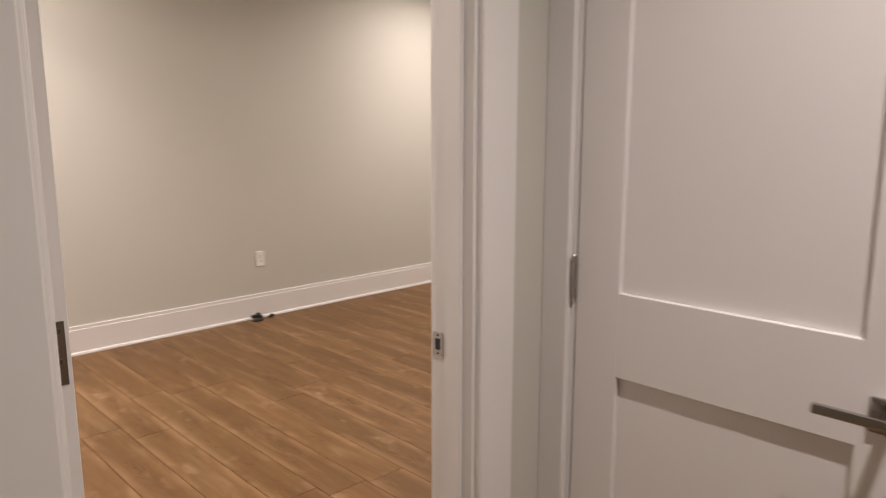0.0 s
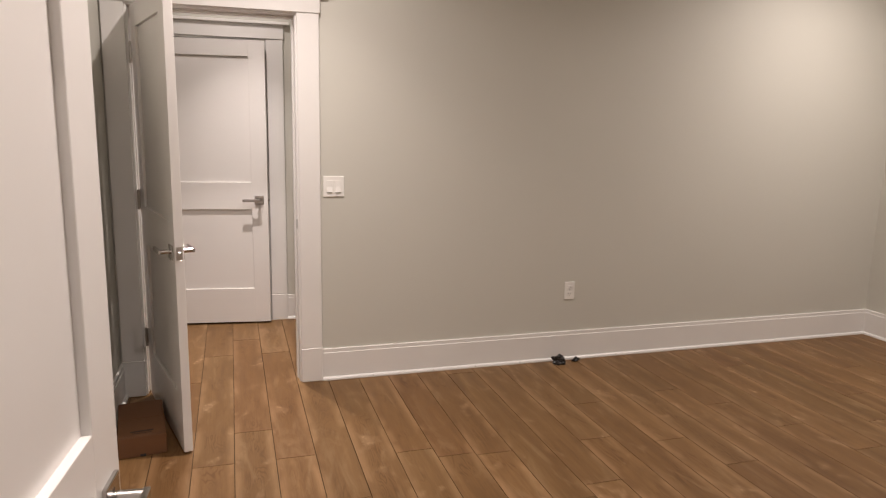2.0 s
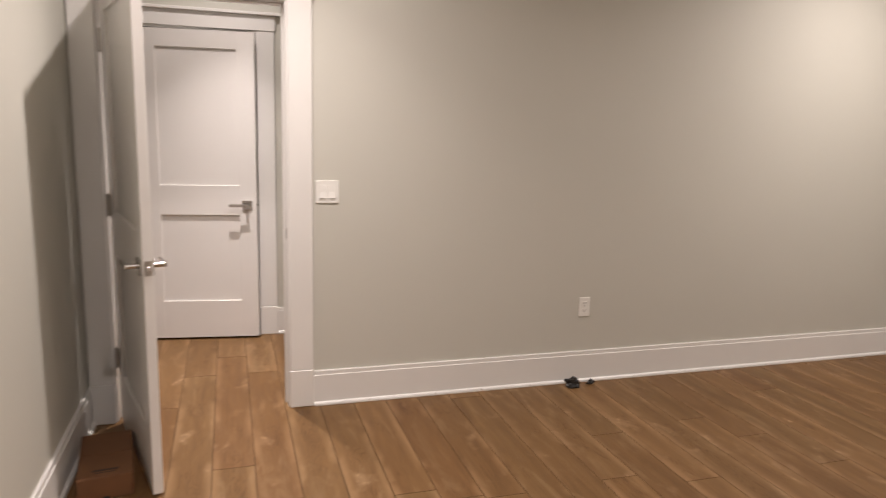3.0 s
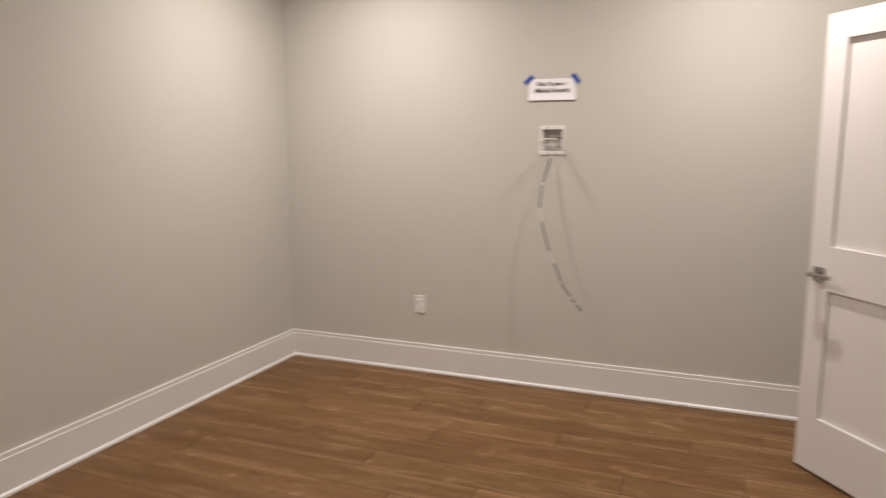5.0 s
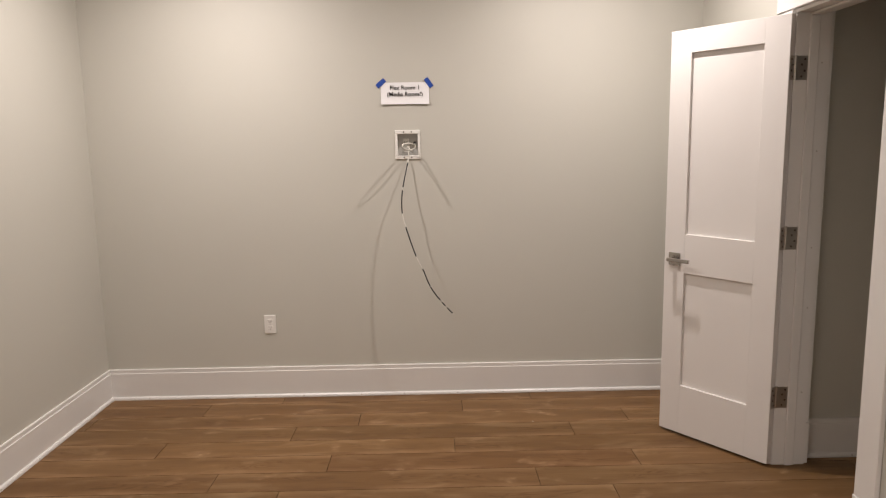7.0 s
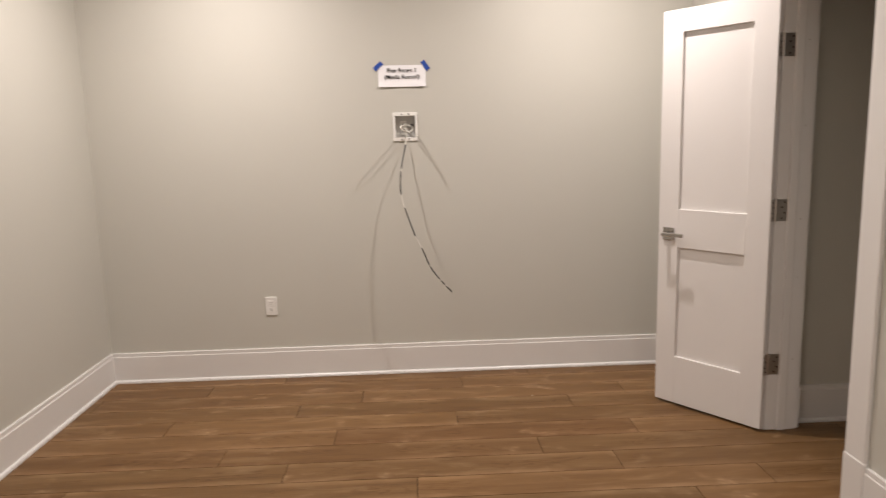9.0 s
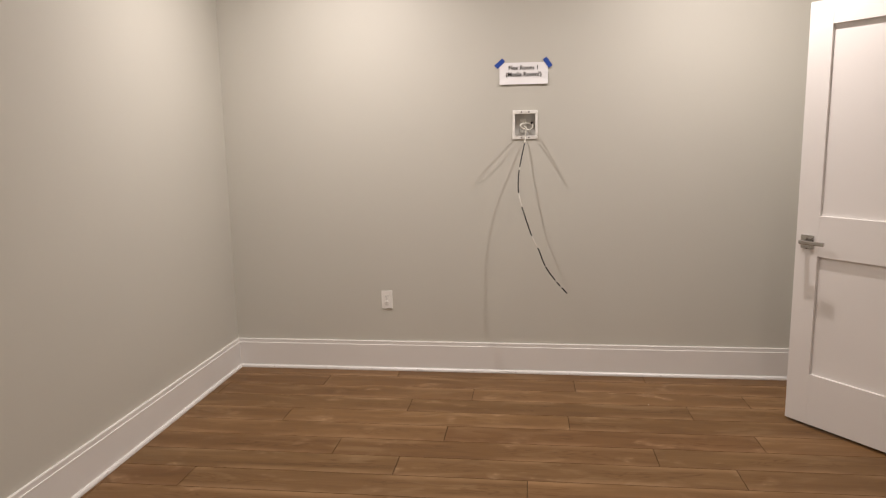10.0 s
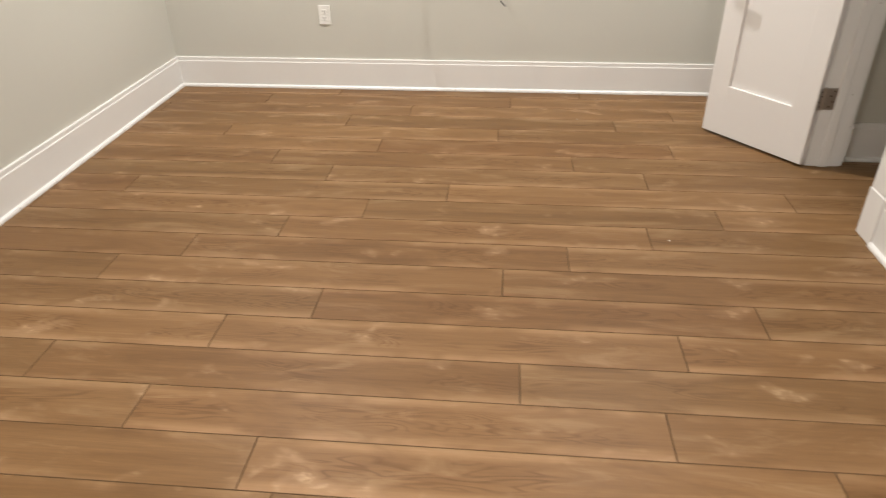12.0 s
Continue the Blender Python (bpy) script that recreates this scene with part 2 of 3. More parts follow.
# niche in the end wall for the media box
NY, NZ = (2.107, 2.233), (1.440, 1.574)
wall("wall_east", [(AX, AX + 0.13, DY - DT, NY[0], 0, CEIL), (AX, AX + 0.13, NY[1], BY + BT, 0, CEIL),
                   (AX, AX + 0.13, NY[0], NY[1], 0, NZ[0]), (AX, AX + 0.13, NY[0], NY[1], NZ[1], CEIL)],
     "greige painted end wall with a recessed media box")
wall("wall_north", [(-1.3, PASS[0], BY, BY + BT, 0, CEIL), (PASS[0], PASS[1], BY, BY + BT, H, CEIL), (PASS[1], AX, BY, BY + BT, 0, CEIL)],
     "long greige painted wall with a doorway to the passage")
wall("wall_west", [(CX - 0.12, CX, DY, BY, 0, CEIL)], "greige painted wall behind the open doors")
wall("wall_south", [(-1.3, ENTRY[0], DY - DT, DY, 0, CEIL), (ENTRY[0], ENTRY[1], DY - DT, DY, H, CEIL),
                    (ENTRY[1], 2.85, DY - DT, DY, 0, CEIL), (2.85, CLOSET[0], DY - CT, DY, 0, CEIL),
                    (CLOSET[0], CLOSET[1], DY - CT, DY, H, CEIL), (CLOSET[1], AX, DY - CT, DY, 0, CEIL)], "greige painted wall with the entry and a closet doorway")
wall("wall_side", [(SIDE_X, SIDE_X + 0.12, -1.9, SIDE[0], 0, CEIL), (SIDE_X, SIDE_X + 0.12, SIDE[0], SIDE[1], H, CEIL),
                   (SIDE_X, SIDE_X + 0.12, SIDE[1], DY - DT, 0, CEIL)], "greige hallway wall with a white panel door")
wall("wall_hall_back", [(-1.42, SIDE_X + 0.12, -2.02, -1.9, 0, CEIL)], "plain greige hallway end wall")
wall("wall_hall_side", [(-1.42, -1.3, -1.9, DY, 0, CEIL)], "plain greige hallway wall")
wall("wall_closet_east", [(4.055, 4.175, -0.45, DY - CT, 0, CEIL)], "greige closet side wall in shade")
wall("wall_closet_west", [(2.75, 2.85, -0.45, DY - DT, 0, CEIL)], "greige closet side wall")
wall("wall_closet_back", [(2.75, 4.175, -0.57, -0.45, 0, CEIL)], "greige closet back wall")
wall("wall_passage_far", [(-1.3, FAR[0], HALL_Y, HALL_Y + 0.12, 0, CEIL), (FAR[0], FAR[1], HALL_Y, HALL_Y + 0.12, H, CEIL),
                          (FAR[1], 2.3, HALL_Y, HALL_Y + 0.12, 0, CEIL)], "bright greige passage wall with a white door")
wall("wall_passage_west", [(-1.42, -1.3, BY, HALL_Y + 0.12, 0, CEIL)], "plain greige passage end wall")
wall("wall_passage_east", [(2.3, 2.42, BY + BT, HALL_Y + 0.12, 0, CEIL)], "plain greige passage end wall")
# added backings that close the two openings behind their doors, no real walls
wall("wall_room_behind_side_door", [(SIDE_X + 0.12, SIDE_X + 0.2, -0.6, 0.345, 0, CEIL)], "added backing wall that closes the side doorway")
wall("wall_room_behind_far_door", [(-0.1, 0.9, HALL_Y + 0.12, HALL_Y + 0.2, 0, CEIL)], "added backing wall that closes the far doorway")

tagged(link("ceiling", box(-1.42, AX + 0.13, -2.02, HALL_Y + 0.2, CEIL, CEIL + 0.1), CEILING), "flat white painted ceiling", "ceiling", kind="structure")


# ---- downlights ----
def downlight(x, y, spill, beam, cone, color):
    lamp = empty("downlight", pose(x, y, CEIL), "round white recessed ceiling downlight, switched on", "ceiling light", "recessed ceiling downlights")
    bm = bmesh.new()
    ring = [(0.062, -0.004), (0.062, -0.010), (0.078, -0.010), (0.086, -0.004), (0.086, 0.0), (0.062, 0.0)]
    n = 40
    loops = [[bm.verts.new((r * math.cos(2 * math.pi * k / n), r * math.sin(2 * math.pi * k / n), z)) for k in range(n)] for r, z in ring]
    for i in range(len(ring)):
        a, b = loops[i], loops[(i + 1) % len(ring)]
        for k in range(n):
            bm.faces.new((a[k], a[(k + 1) % n], b[(k + 1) % n], b[k]))
    bmesh.ops.recalc_face_normals(bm, faces=bm.faces)
    part("trim_ring", bm, TRIM, lamp, smooth=True)
    part("lens", rod((0, 0, -0.004), (0, 0, -0.001), 0.062, 40), LENS, lamp, "glowing frosted lens")
    for name, watts, spread, drop in (("downlight_spill", spill, SPILL, 0.014), ("downlight_beam", beam, cone, 0.016)):
        data = bpy.data.lights.new(name, "AREA")
        data.shape, data.size, data.energy, data.color = "DISK", 0.055, watts, color
        data.spread = radians(spread)
        new(name, data).matrix_world = pose(x, y, CEIL - drop)


SPILL = 164
for row in DOWNLIGHTS:
    downlight(*row)


# ---- mouldings ----
BOARD = [(0, 0), (0.016, 0), (0.016, 0.1630), (0.0153, 0.1642), (0.0118, 0.1652), (0.0118, 0.1838), (0.0108, 0.1868), (0, 0.1875)]
SHOE = [(0.016, 0.001), (0.030, 0.001), (0.0298, 0.008), (0.0275, 0.014), (0.023, 0.018), (0.016, 0.0195)]


def baseboard(x0, y0, x1, y1, shoe=True):
    """A run of baseboard with shoe moulding; the room lies to the left of the way from the first point to the second."""
    d = Vector((x1 - x0, y1 - y0, 0))
    run = empty("baseboard", pose(x0, y0, 0, 0, 0, math.degrees(math.atan2(d.y, d.x))), "tall white painted baseboard with a moulded cap", "baseboard", "baseboards", "structure")
    part("board", extrude_profile(BOARD, d.length), TRIM, run)
    if shoe:
        part("shoe_molding", extrude_profile(SHOE, d.length), TRIM, run, "white shoe molding with filled nail holes")
        rnd = random.Random(int(abs(x0 * 131 + y0 * 977) * 10))
        marks = bmesh.new()
        s = 0.12
        while s < d.length - 0.05:
            add_rod(marks, (s, 0.0283, 0.0105), (s, 0.0293, 0.0112), rnd.uniform(0.0028, 0.0045), 8)
            s += rnd.uniform(0.24, 0.42)
        if len(marks.verts):
            m = part("nail_marks", marks, FILLER, run, "dull filled nail holes")
            m["kind"] = "stuff"
        else:
            marks.free()
    return run


CW = 0.118     # casing width


def doorway(name, m, w, wall_t, label, hall_cw=0.112, right_cw=CW, stop_from_room=0.056, both=True, head=0.098):
    """The frame of an opening: local x along the wall from 0 to w, +y out of the room's face, z up."""
    f = empty(name, m, label, "door frame", "door frames", "structure")
    j = 0.016
    for x in (0, w - j):
        part("jamb", box(x, x + j, -wall_t - 0.001, 0.001, 0, H, bevel=0.0015), TRIM, f)
    part("head_jamb", box(j, w - j, -wall_t - 0.001, 0.001, H - j, H, bevel=0.0015), TRIM, f)
    s0, s1 = -stop_from_room - 0.042, -stop_from_room
    for x0, x1 in ((j, j + 0.011), (w - j - 0.011, w - j)):
        part("door_stop", box(x0, x1, s0, s1, 0, H - j - 0.011, bevel=0.003), TRIM, f)
    part("door_stop", box(j, w - j, s0, s1, H - j - 0.011, H - j, bevel=0.003), TRIM, f)
    sides = [(0.0, 1, CW, right_cw)]
    if both:
        sides.append((-wall_t, -1, hall_cw, hall_cw))
    for y, sgn, cw, cr in sides:
        for x0, x1 in ((0.006 - cw, 0.006), (w - 0.006, w - 0.006 + cr)):
            part("casing", box(x0, x1, y, y + sgn * 0.018, 0.20, H - 0.002, bevel=0.0025), TRIM, f)
            part("plinth_block", box(x0 - 0.002, x1 + 0.002, y, y + sgn * 0.0225, 0.0, 0.1995, bevel=0.003), TRIM, f, "square plinth block")
        part("head_casing", box(-cw, w + cr, y, y + sgn * 0.024, H - 0.002, H + head, bevel=0.0025), TRIM, f)
        part("head_cap", box(-cw - 0.035, w + cr + (0.035 if cr > 0.1 else 0.0), y, y + sgn * 0.052, H + head, H + head + 0.02, bevel=0.003), TRIM, f, "projecting cap over the door head")
    return f


# ---- doors ----
HZ = (0.330, 1.068, 1.805)      # hinge heights


def lever(door, x, y, sgn, toward):
    """A lever handle: square rose, neck and bar that points to the hinges. sgn: the side that it stands out from."""
    h = part("door_handle", box(x - 0.032, x + 0.032, y, y + sgn * 0.008, 0.886, 0.95, bevel=0.0015), NICKEL, door, "satin nickel lever handle with square rose")
    part("neck", rod((x, y + sgn * 0.008, 0.92), (x, y + sgn * 0.050, 0.92), 0.0105, 20), NICKEL, h, smooth=False)
    bm = bmesh.new()
    x0, x1 = (x + 0.012, x - 0.112) if toward < 0 else (x - 0.012, x + 0.112)
    add_box(bm, x0, x1, y + sgn * 0.046, y + sgn * 0.058, 0.9105, 0.9295, bevel=0.003, segments=2)
    part("lever", bm, NICKEL, h)
    for dz in (-0.024, 0.024):
        part("screw", rod((x, y + sgn * 0.0075, 0.91 + dz), (x, y + sgn * 0.0088, 0.91 + dz), 0.0035, 10), SCREW, h)


def panel_door(name, m, w, side, label, handles=(1, -1), leaf=HINGE):
    """A two-panel shaker door hung at the origin. It reaches to side * w along x; its faces are y = 0 and y = -0.0375."""
    d = empty(name, m, label, "door", "panel doors", "structure")
    t, z0, z1, st = 0.0375, 0.014, 2.028, 0.116

    def X(x):
        return side * x
    part("stile", box(X(0.003), X(st), -t, 0, z0, z1, bevel=0.0012), DOOR, d)
    part("stile", box(X(w - st), X(w - 0.003), -t, 0, z0, z1, bevel=0.0012), DOOR, d)
    for r0, r1 in ((z0, 0.268), (0.850, 1.046), (1.918, z1)):
        part("rail", box(X(st - 0.0006), X(w - st + 0.0006), -t + 0.0003, -0.0003, r0, r1, bevel=0.0012), DOOR, d)
    for r0, r1 in ((0.262, 0.856), (1.040, 1.924)):
        part("panel", box(X(st - 0.006), X(w - st + 0.006), -t + 0.0145, -0.0145, r0, r1), DOOR, d, "flat recessed panel")
    hx = X(w - 0.064)
    for sgn in handles:
        lever(d, hx, 0.0 if sgn > 0 else -t, sgn, -side)
    # latch plate in the free edge
    lx = X(w - 0.003)
    p = part("latch_plate", box(lx - 0.001, lx + side * 0.0012, -t / 2 - 0.0125, -t / 2 + 0.0125, 0.89, 0.947, bevel=0.0006), HINGE, d, "steel latch face plate")
    part("latch_bolt", box(lx, lx + side * 0.009, -t / 2 - 0.006, -t / 2 + 0.006, 0.91, 0.927, bevel=0.002), NICKEL, p)
    for z in HZ:
        k = bmesh.new()
        for i in range(5):
            za = z - 0.0508 + i * 0.0203
            add_rod(k, (X(-0.001), 0.0065, za + 0.0004), (X(-0.001), 0.0065, za + 0.0199), 0.0065, 14)
        add_rod(k, (X(-0.001), 0.0065, z + 0.0508), (X(-0.001), 0.0065, z + 0.0545), 0.005, 12, 0.003)
        h = part("hinge", k, HINGE, d, "brushed steel butt hinge")
        bm = box(X(0.0012), X(0.0030), -0.031, 0.0045, z - 0.0505, z + 0.0505)
        for dy, dz in ((-0.021, 0.036), (-0.010, 0.013), (-0.021, -0.012), (-0.010, -0.036)):
            part("screw", rod((X(0.0016), dy, z + dz), (X(0.0003), dy, z + dz), 0.0052, 12, 0.0038), SCREW, h)
        part("door_leaf", bm, leaf, h)
    return d


def hinge_leaves(frame_ob, x, facing, back=0.0):
    """The leaves let into a jamb: at local x, facing along x."""
    for z in HZ:
        h = part("hinge_leaf", box(x, x + facing * 0.0022, -0.040 - back, 0.004 - back / 2, z - 0.0505, z + 0.0505, bevel=0.0006), HINGE, frame_ob, "steel hinge leaf with screws")
        for dy, dz in ((-0.026, 0.036), (-0.013, 0.014), (-0.026, -0.012), (-0.013, -0.036)):
            part("screw", rod((x + facing * 0.0018, dy - back, z + dz), (x + facing * 0.0031, dy - back, z + dz), 0.0045, 12), SCREW, h)


def strike(frame_ob, x, facing):
    p = part("strike_plate", box(x, x + facing * 0.0018, -0.034, 0.001, 0.89, 0.947, bevel=0.0006), NICKEL, frame_ob, "steel strike plate")
    part("strike_hole", box(x + facing * 0.001, x + facing * 0.0024, -0.026, -0.010, 0.905, 0.932), DARK, p)
    for z in (0.897, 0.94):
        part("screw", rod((x + facing * 0.001, -0.018, z), (x + facing * 0.0026, -0.018, z), 0.0032, 10), SCREW, p)


J = 0.016
fe = doorway("trim_entry", pose(ENTRY[0] - 0.0, DY, 0), ENTRY[1] - ENTRY[0], DT, "white painted entry door frame with plinth blocks")
hinge_leaves(fe, J, 1)
strike(fe, ENTRY[1] - ENTRY[0] - J, -1)
panel_door("door_1", pose(ENTRY[0] + J + 0.0175, DY + 0.010, 0, 0, 0, 83.55), 0.790, 1, "white two-panel door standing open with satin nickel lever", leaf=LEAF)

fc = doorway("trim_closet", pose(CLOSET[0], DY, 0), CLOSET[1] - CLOSET[0], CT, "white painted closet door frame with plinth blocks")
hinge_leaves(fc, CLOSET[1] - CLOSET[0] - J, -1, back=0.018)
strike(fc, J, 1)
marks = bmesh.new()
for y, z in ((-0.124, 1.024), (-0.118, 1.825), (-0.122, 0.352), (-0.124, 0.750), (-0.120, 1.45)):
    add_rod(marks, (CLOSET[1] - CLOSET[0] - J + 0.001, y, z), (CLOSET[1] - CLOSET[0] - J - 0.0005, y, z), 0.0032, 8)
part("nail_marks", marks, FILLER, fc, "dull filled nail holes")["kind"] = "stuff"
panel_door("door_2", pose(CLOSET[1] - J - 0.004, DY + 0.002, 0, 0, 0, -143.4), 0.588, -1, "narrow white two-panel closet door standing wide open")

fp = doorway("trim_passage", pose(PASS[1], BY, 0, 0, 0, 180), PASS[1] - PASS[0], BT, "white painted passage door frame with plinth blocks", right_cw=0.109)
hinge_leaves(fp, PASS[1] - PASS[0] - J, -1)
strike(fp, J, 1)
panel_door("door_3", pose(PASS[0] + J + 0.015, BY - 0.010, 0, 0, 0, 105.4), 0.812, -1, "white two-panel passage door standing open over a cardboard box")

ff = doorway("trim_far", pose(FAR[1], HALL_Y, 0, 0, 0, 180), FAR[1] - FAR[0], 0.12, "white painted door frame in the passage", both=False, head=0.095)
panel_door("door_4", pose(FAR[0] + J + 0.002, HALL_Y - 0.004, 0, 0, 0, 173.0), 0.728, -1, "white two-panel door, slightly ajar, with nickel lever")

fs = doorway("trim_side", pose(SIDE_X, SIDE[0], 0, 0, 0, 90), SIDE[1] - SIDE[0], 0.12, "white painted hallway door frame", both=False, right_cw=0.0735)
panel_door("door_5", pose(SIDE_X, SIDE[1] - J - 0.002, 0, 0, 0, 90), SIDE[1] - SIDE[0] - 2 * J - 0.004, -1, "closed white two-panel hallway door with nickel lever")

# runs of baseboard
E0 = CW - 0.004
baseboard(AX, DY, AX, BY)
baseboard(AX, BY, PASS[1] + E0, BY)
baseboard(CX, BY, CX, DY)
baseboard(ENTRY[1] + E0, DY, CLOSET[0] - E0, DY)
baseboard(CLOSET[1] + E0, DY, AX, DY)
baseboard(4.055, -0.45, 4.055, DY - CT)
baseboard(2.85, -0.45, 4.055, -0.45)
baseboard(2.3, HALL_Y, FAR[1] + E0, HALL_Y)
baseboard(FAR[0] - E0, HALL_Y, -1.3, HALL_Y)

# ---- things on the walls ----
def plate_frame(name, m, label, category):
    """A wall plate: local x across, z up, y out of the wall; the origin at its middle on the wall."""
    return empty(name, m, label, category)


def outlet(m):
    o = plate_frame("wall_outlet", m, "white duplex wall outlet with square cover plate", "outlet")
    o["group"] = "wall outlets"
    part("cover_plate", box(-0.035, 0.035, 0, 0.006, -0.057, 0.057, bevel=0.0025, segments=2), PLASTIC, o)
    for z in (-0.0195, 0.0195):
        f = part("receptacle", box(-0.0165, 0.0165, 0.004, 0.0078, z - 0.0145, z + 0.0145, bevel=0.003), PLASTIC, o)
        for x, hgt in ((-0.0063, 0.0045), (0.0063, 0.0038)):
            part("slot", box(x - 0.0011, x + 0.0011, 0.0072, 0.0081, z + 0.002 - hgt, z + 0.002 + hgt), DARK, f)
        part("ground_hole", rod((0, 0.0072, z - 0.0085), (0, 0.0081, z - 0.0085), 0.0025, 10), DARK, f)
    part("screw", rod((0, 0.0055, 0), (0, 0.0072, 0), 0.003, 10), PLASTIC_GREY, o)


outlet(pose(AX, 3.021, 0.452, 0, 0, 90))
outlet(pose(2.534, BY, 0.455, 0, 0, 180))

sw = plate_frame("light_switch", pose(1.037, BY, 1.129, 0, 0, 180), "white double rocker light switch beside the doorway", "light switch")
part("cover_plate", box(-0.058, 0.058, 0, 0.006, -0.0575, 0.0575, bevel=0.0025, segments=2), PLASTIC, sw)
for x in (-0.023, 0.023):
    part("surround", box(x - 0.0175, x + 0.0175, 0.0045, 0.0068, -0.0345, 0.0345, bevel=0.001), PLASTIC, sw)
    bm = bmesh.new()
    prof = [(0.0065, -0.0315), (0.0128, -0.0315), (0.0080, 0.0), (0.0070, 0.0315), (0.0065, 0.0315)]
    a = [bm.verts.new((x - 0.0145, d, z)) for d, z in prof]
    b = [bm.verts.new((x + 0.0145, d, z)) for d, z in prof]
    for i in range(5):
        bm.faces.new((a[i], b[i], b[(i + 1) % 5], a[(i + 1) % 5]))
    bm.faces.new(a)
    bm.faces.new(b)
    bmesh.ops.recalc_face_normals(bm, faces=bm.faces)
    part("rocker", bm, PLASTIC, sw)
    # dark strip that draws the shadow in the slit below the rocker
    part("gap", box(x - 0.0150, x + 0.0150, 0.0060, 0.0072, -0.0338, -0.0317), DARK, sw, "dark strip standing in for the shadowed gap under the rocker")


# recessed media box: local x across (towards +y of the room), y out of the wall, z up
mb = empty("media_box", pose(AX, 2.170, 1.507, 0, 0, 90), "white recessed media wall box with cables", "wall box")
bm = bmesh.new()
hw, hh, iw, ih = 0.0735, 0.0835, 0.0585, 0.0625
add_box(bm, -hw, hw, 0, 0.007, ih, hh, bevel=0.002)
add_box(bm, -hw, hw, 0, 0.007, -hh, -ih, bevel=0.002)
add_box(bm, -hw, -iw, 0, 0.0068, -ih, ih, bevel=0.0015)
add_box(bm, iw, hw, 0, 0.0068, -ih, ih, bevel=0.0015)
part("flange", bm, PLASTIC, mb)
bm = bmesh.new()
for bx in ((-iw - 0.003, -iw, -0.056, 0.001, -ih, ih), (iw, iw + 0.003, -0.056, 0.001, -ih, ih), (-iw, iw, -0.056, 0.001, ih, ih + 0.003), (-iw, iw, -0.056, 0.001, -ih - 0.003, -ih), (-iw, iw, -0.059, -0.056, -ih, ih)):
    add_box(bm, *bx)
part("recess", bm, RECESS, mb, "open recessed back")
f = part("receptacle", box(-0.006, 0.030, -0.056, -0.049, -0.045, 0.036, bevel=0.003), PLASTIC, mb)
for z in (-0.028, 0.015):
    for x in (0.0055, 0.0185):
        part("slot", box(x - 0.0015, x + 0.0015, -0.050, -0.0485, z - 0.004, z + 0.004), DARK, f)
for x, z in ((-0.022, 0.073), (0.022, 0.073), (-0.022, -0.073), (0.022, -0.073)):
    part("screw", rod((x, 0.006, z), (x, 0.0085, z), 0.0042, 12), SCREW, mb)

# the loose cables that come out of the box
cab = empty("antenna_cable", pose(5.02, 2.166, 1.45), "loose black and white banded cable hanging from the wall box", "cable")
base = Vector((5.02, 2.166, 1.45))
line = smooth_line([Vector(p) - base for p in ((5.085, 2.160, 1.515), (5.03, 2.164, 1.475), (4.985, 2.172, 1.403), (4.945, 2.194, 1.300), (4.91, 2.206, 1.220), (4.885, 2.206, 1.125),
                                               (4.855, 2.183, 1.033), (4.815, 2.130, 0.880), (4.800, 2.090, 0.800), (4.792, 2.051, 0.706), (4.785, 1.993, 0.625), (4.778, 1.925, 0.550))], 14)
# bands by height from the top down, pale and black by turns
STOPS = (1.6, 1.403, 1.27, 1.25, 1.122, 1.04, 0.88, 0.812, 0.716, 0.709, 0.636, 0.622, 0.600, 0.588, 0.558, 0.50)
for k, (hi, lo) in enumerate(zip(STOPS, STOPS[1:])):
    black = k % 2
    pts = [p for p in line if lo - 0.006 <= p.z + base.z <= hi + 0.002]
    if len(pts) >= 2:
        part("black_band" if black else "white_band", tube(pts, 0.0037 if black else 0.0034), BLACK_SHEATH if black else WHITE_SHEATH, cab, "glossy black band" if black else "pale band", True)

loop = empty("white_cable", pose(5.02, 2.166, 1.47), "loose loop of thin white cable in the wall box", "cable")
base = Vector((5.02, 2.166, 1.47))
pts = smooth_line([Vector(p) - base for p in ((5.085, 2.135, 1.505), (5.00, 2.145, 1.513), (4.90, 2.170, 1.514), (4.845, 2.190, 1.508), (4.826, 2.194, 1.498), (4.835, 2.186, 1.486), (4.88, 2.165, 1.478), (4.98, 2.150, 1.475), (5.085, 2.145, 1.468))], 8)
part("sheath", tube(pts, 0.0042), WHITE_SHEATH, loop, smooth=True)
pts2 = smooth_line([Vector(p) - base for p in ((5.085, 2.175, 1.50), (5.01, 2.172, 1.495), (4.97, 2.150, 1.478), (4.99, 2.128, 1.490), (5.06, 2.130, 1.52))], 8)
part("sheath", tube(pts2, 0.0034), WHITE_SHEATH, loop, smooth=True)
part("plug", rod((0.05, -0.035, 0.05), (0.02, -0.036, 0.045), 0.007, 14), DARK, loop, "small dark connector")

# ---- the paper sign ----
sign = empty("paper_sign", pose(AX, 2.179, 1.799, 0, 0, 90), "white paper sign taped to the wall with blue tape", "sign")
bm = bmesh.new()
n = 12
rows = []
for iz in range(5):
    z = -0.0615 + 0.123 * iz / 4
    rows.append([bm.verts.new((-0.1385 + 0.277 * i / n, 0.0030 + 0.008 * (1 - iz / 4) ** 3 * (0.8 + 0.2 * math.cos(i * 0.5)) , z)) for i in range(n + 1)])
for r0, r1 in zip(rows, rows[1:]):
    for i in range(n):
        bm.faces.new((r0[i], r0[i + 1], r1[i + 1], r1[i]))
bmesh.ops.recalc_face_normals(bm, faces=bm.faces)
back = bmesh.ops.duplicate(bm, geom=bm.faces[:])["geom"]
for v in [g for g in back if isinstance(g, bmesh.types.BMVert)]:
    v.co.y -= 0.0008
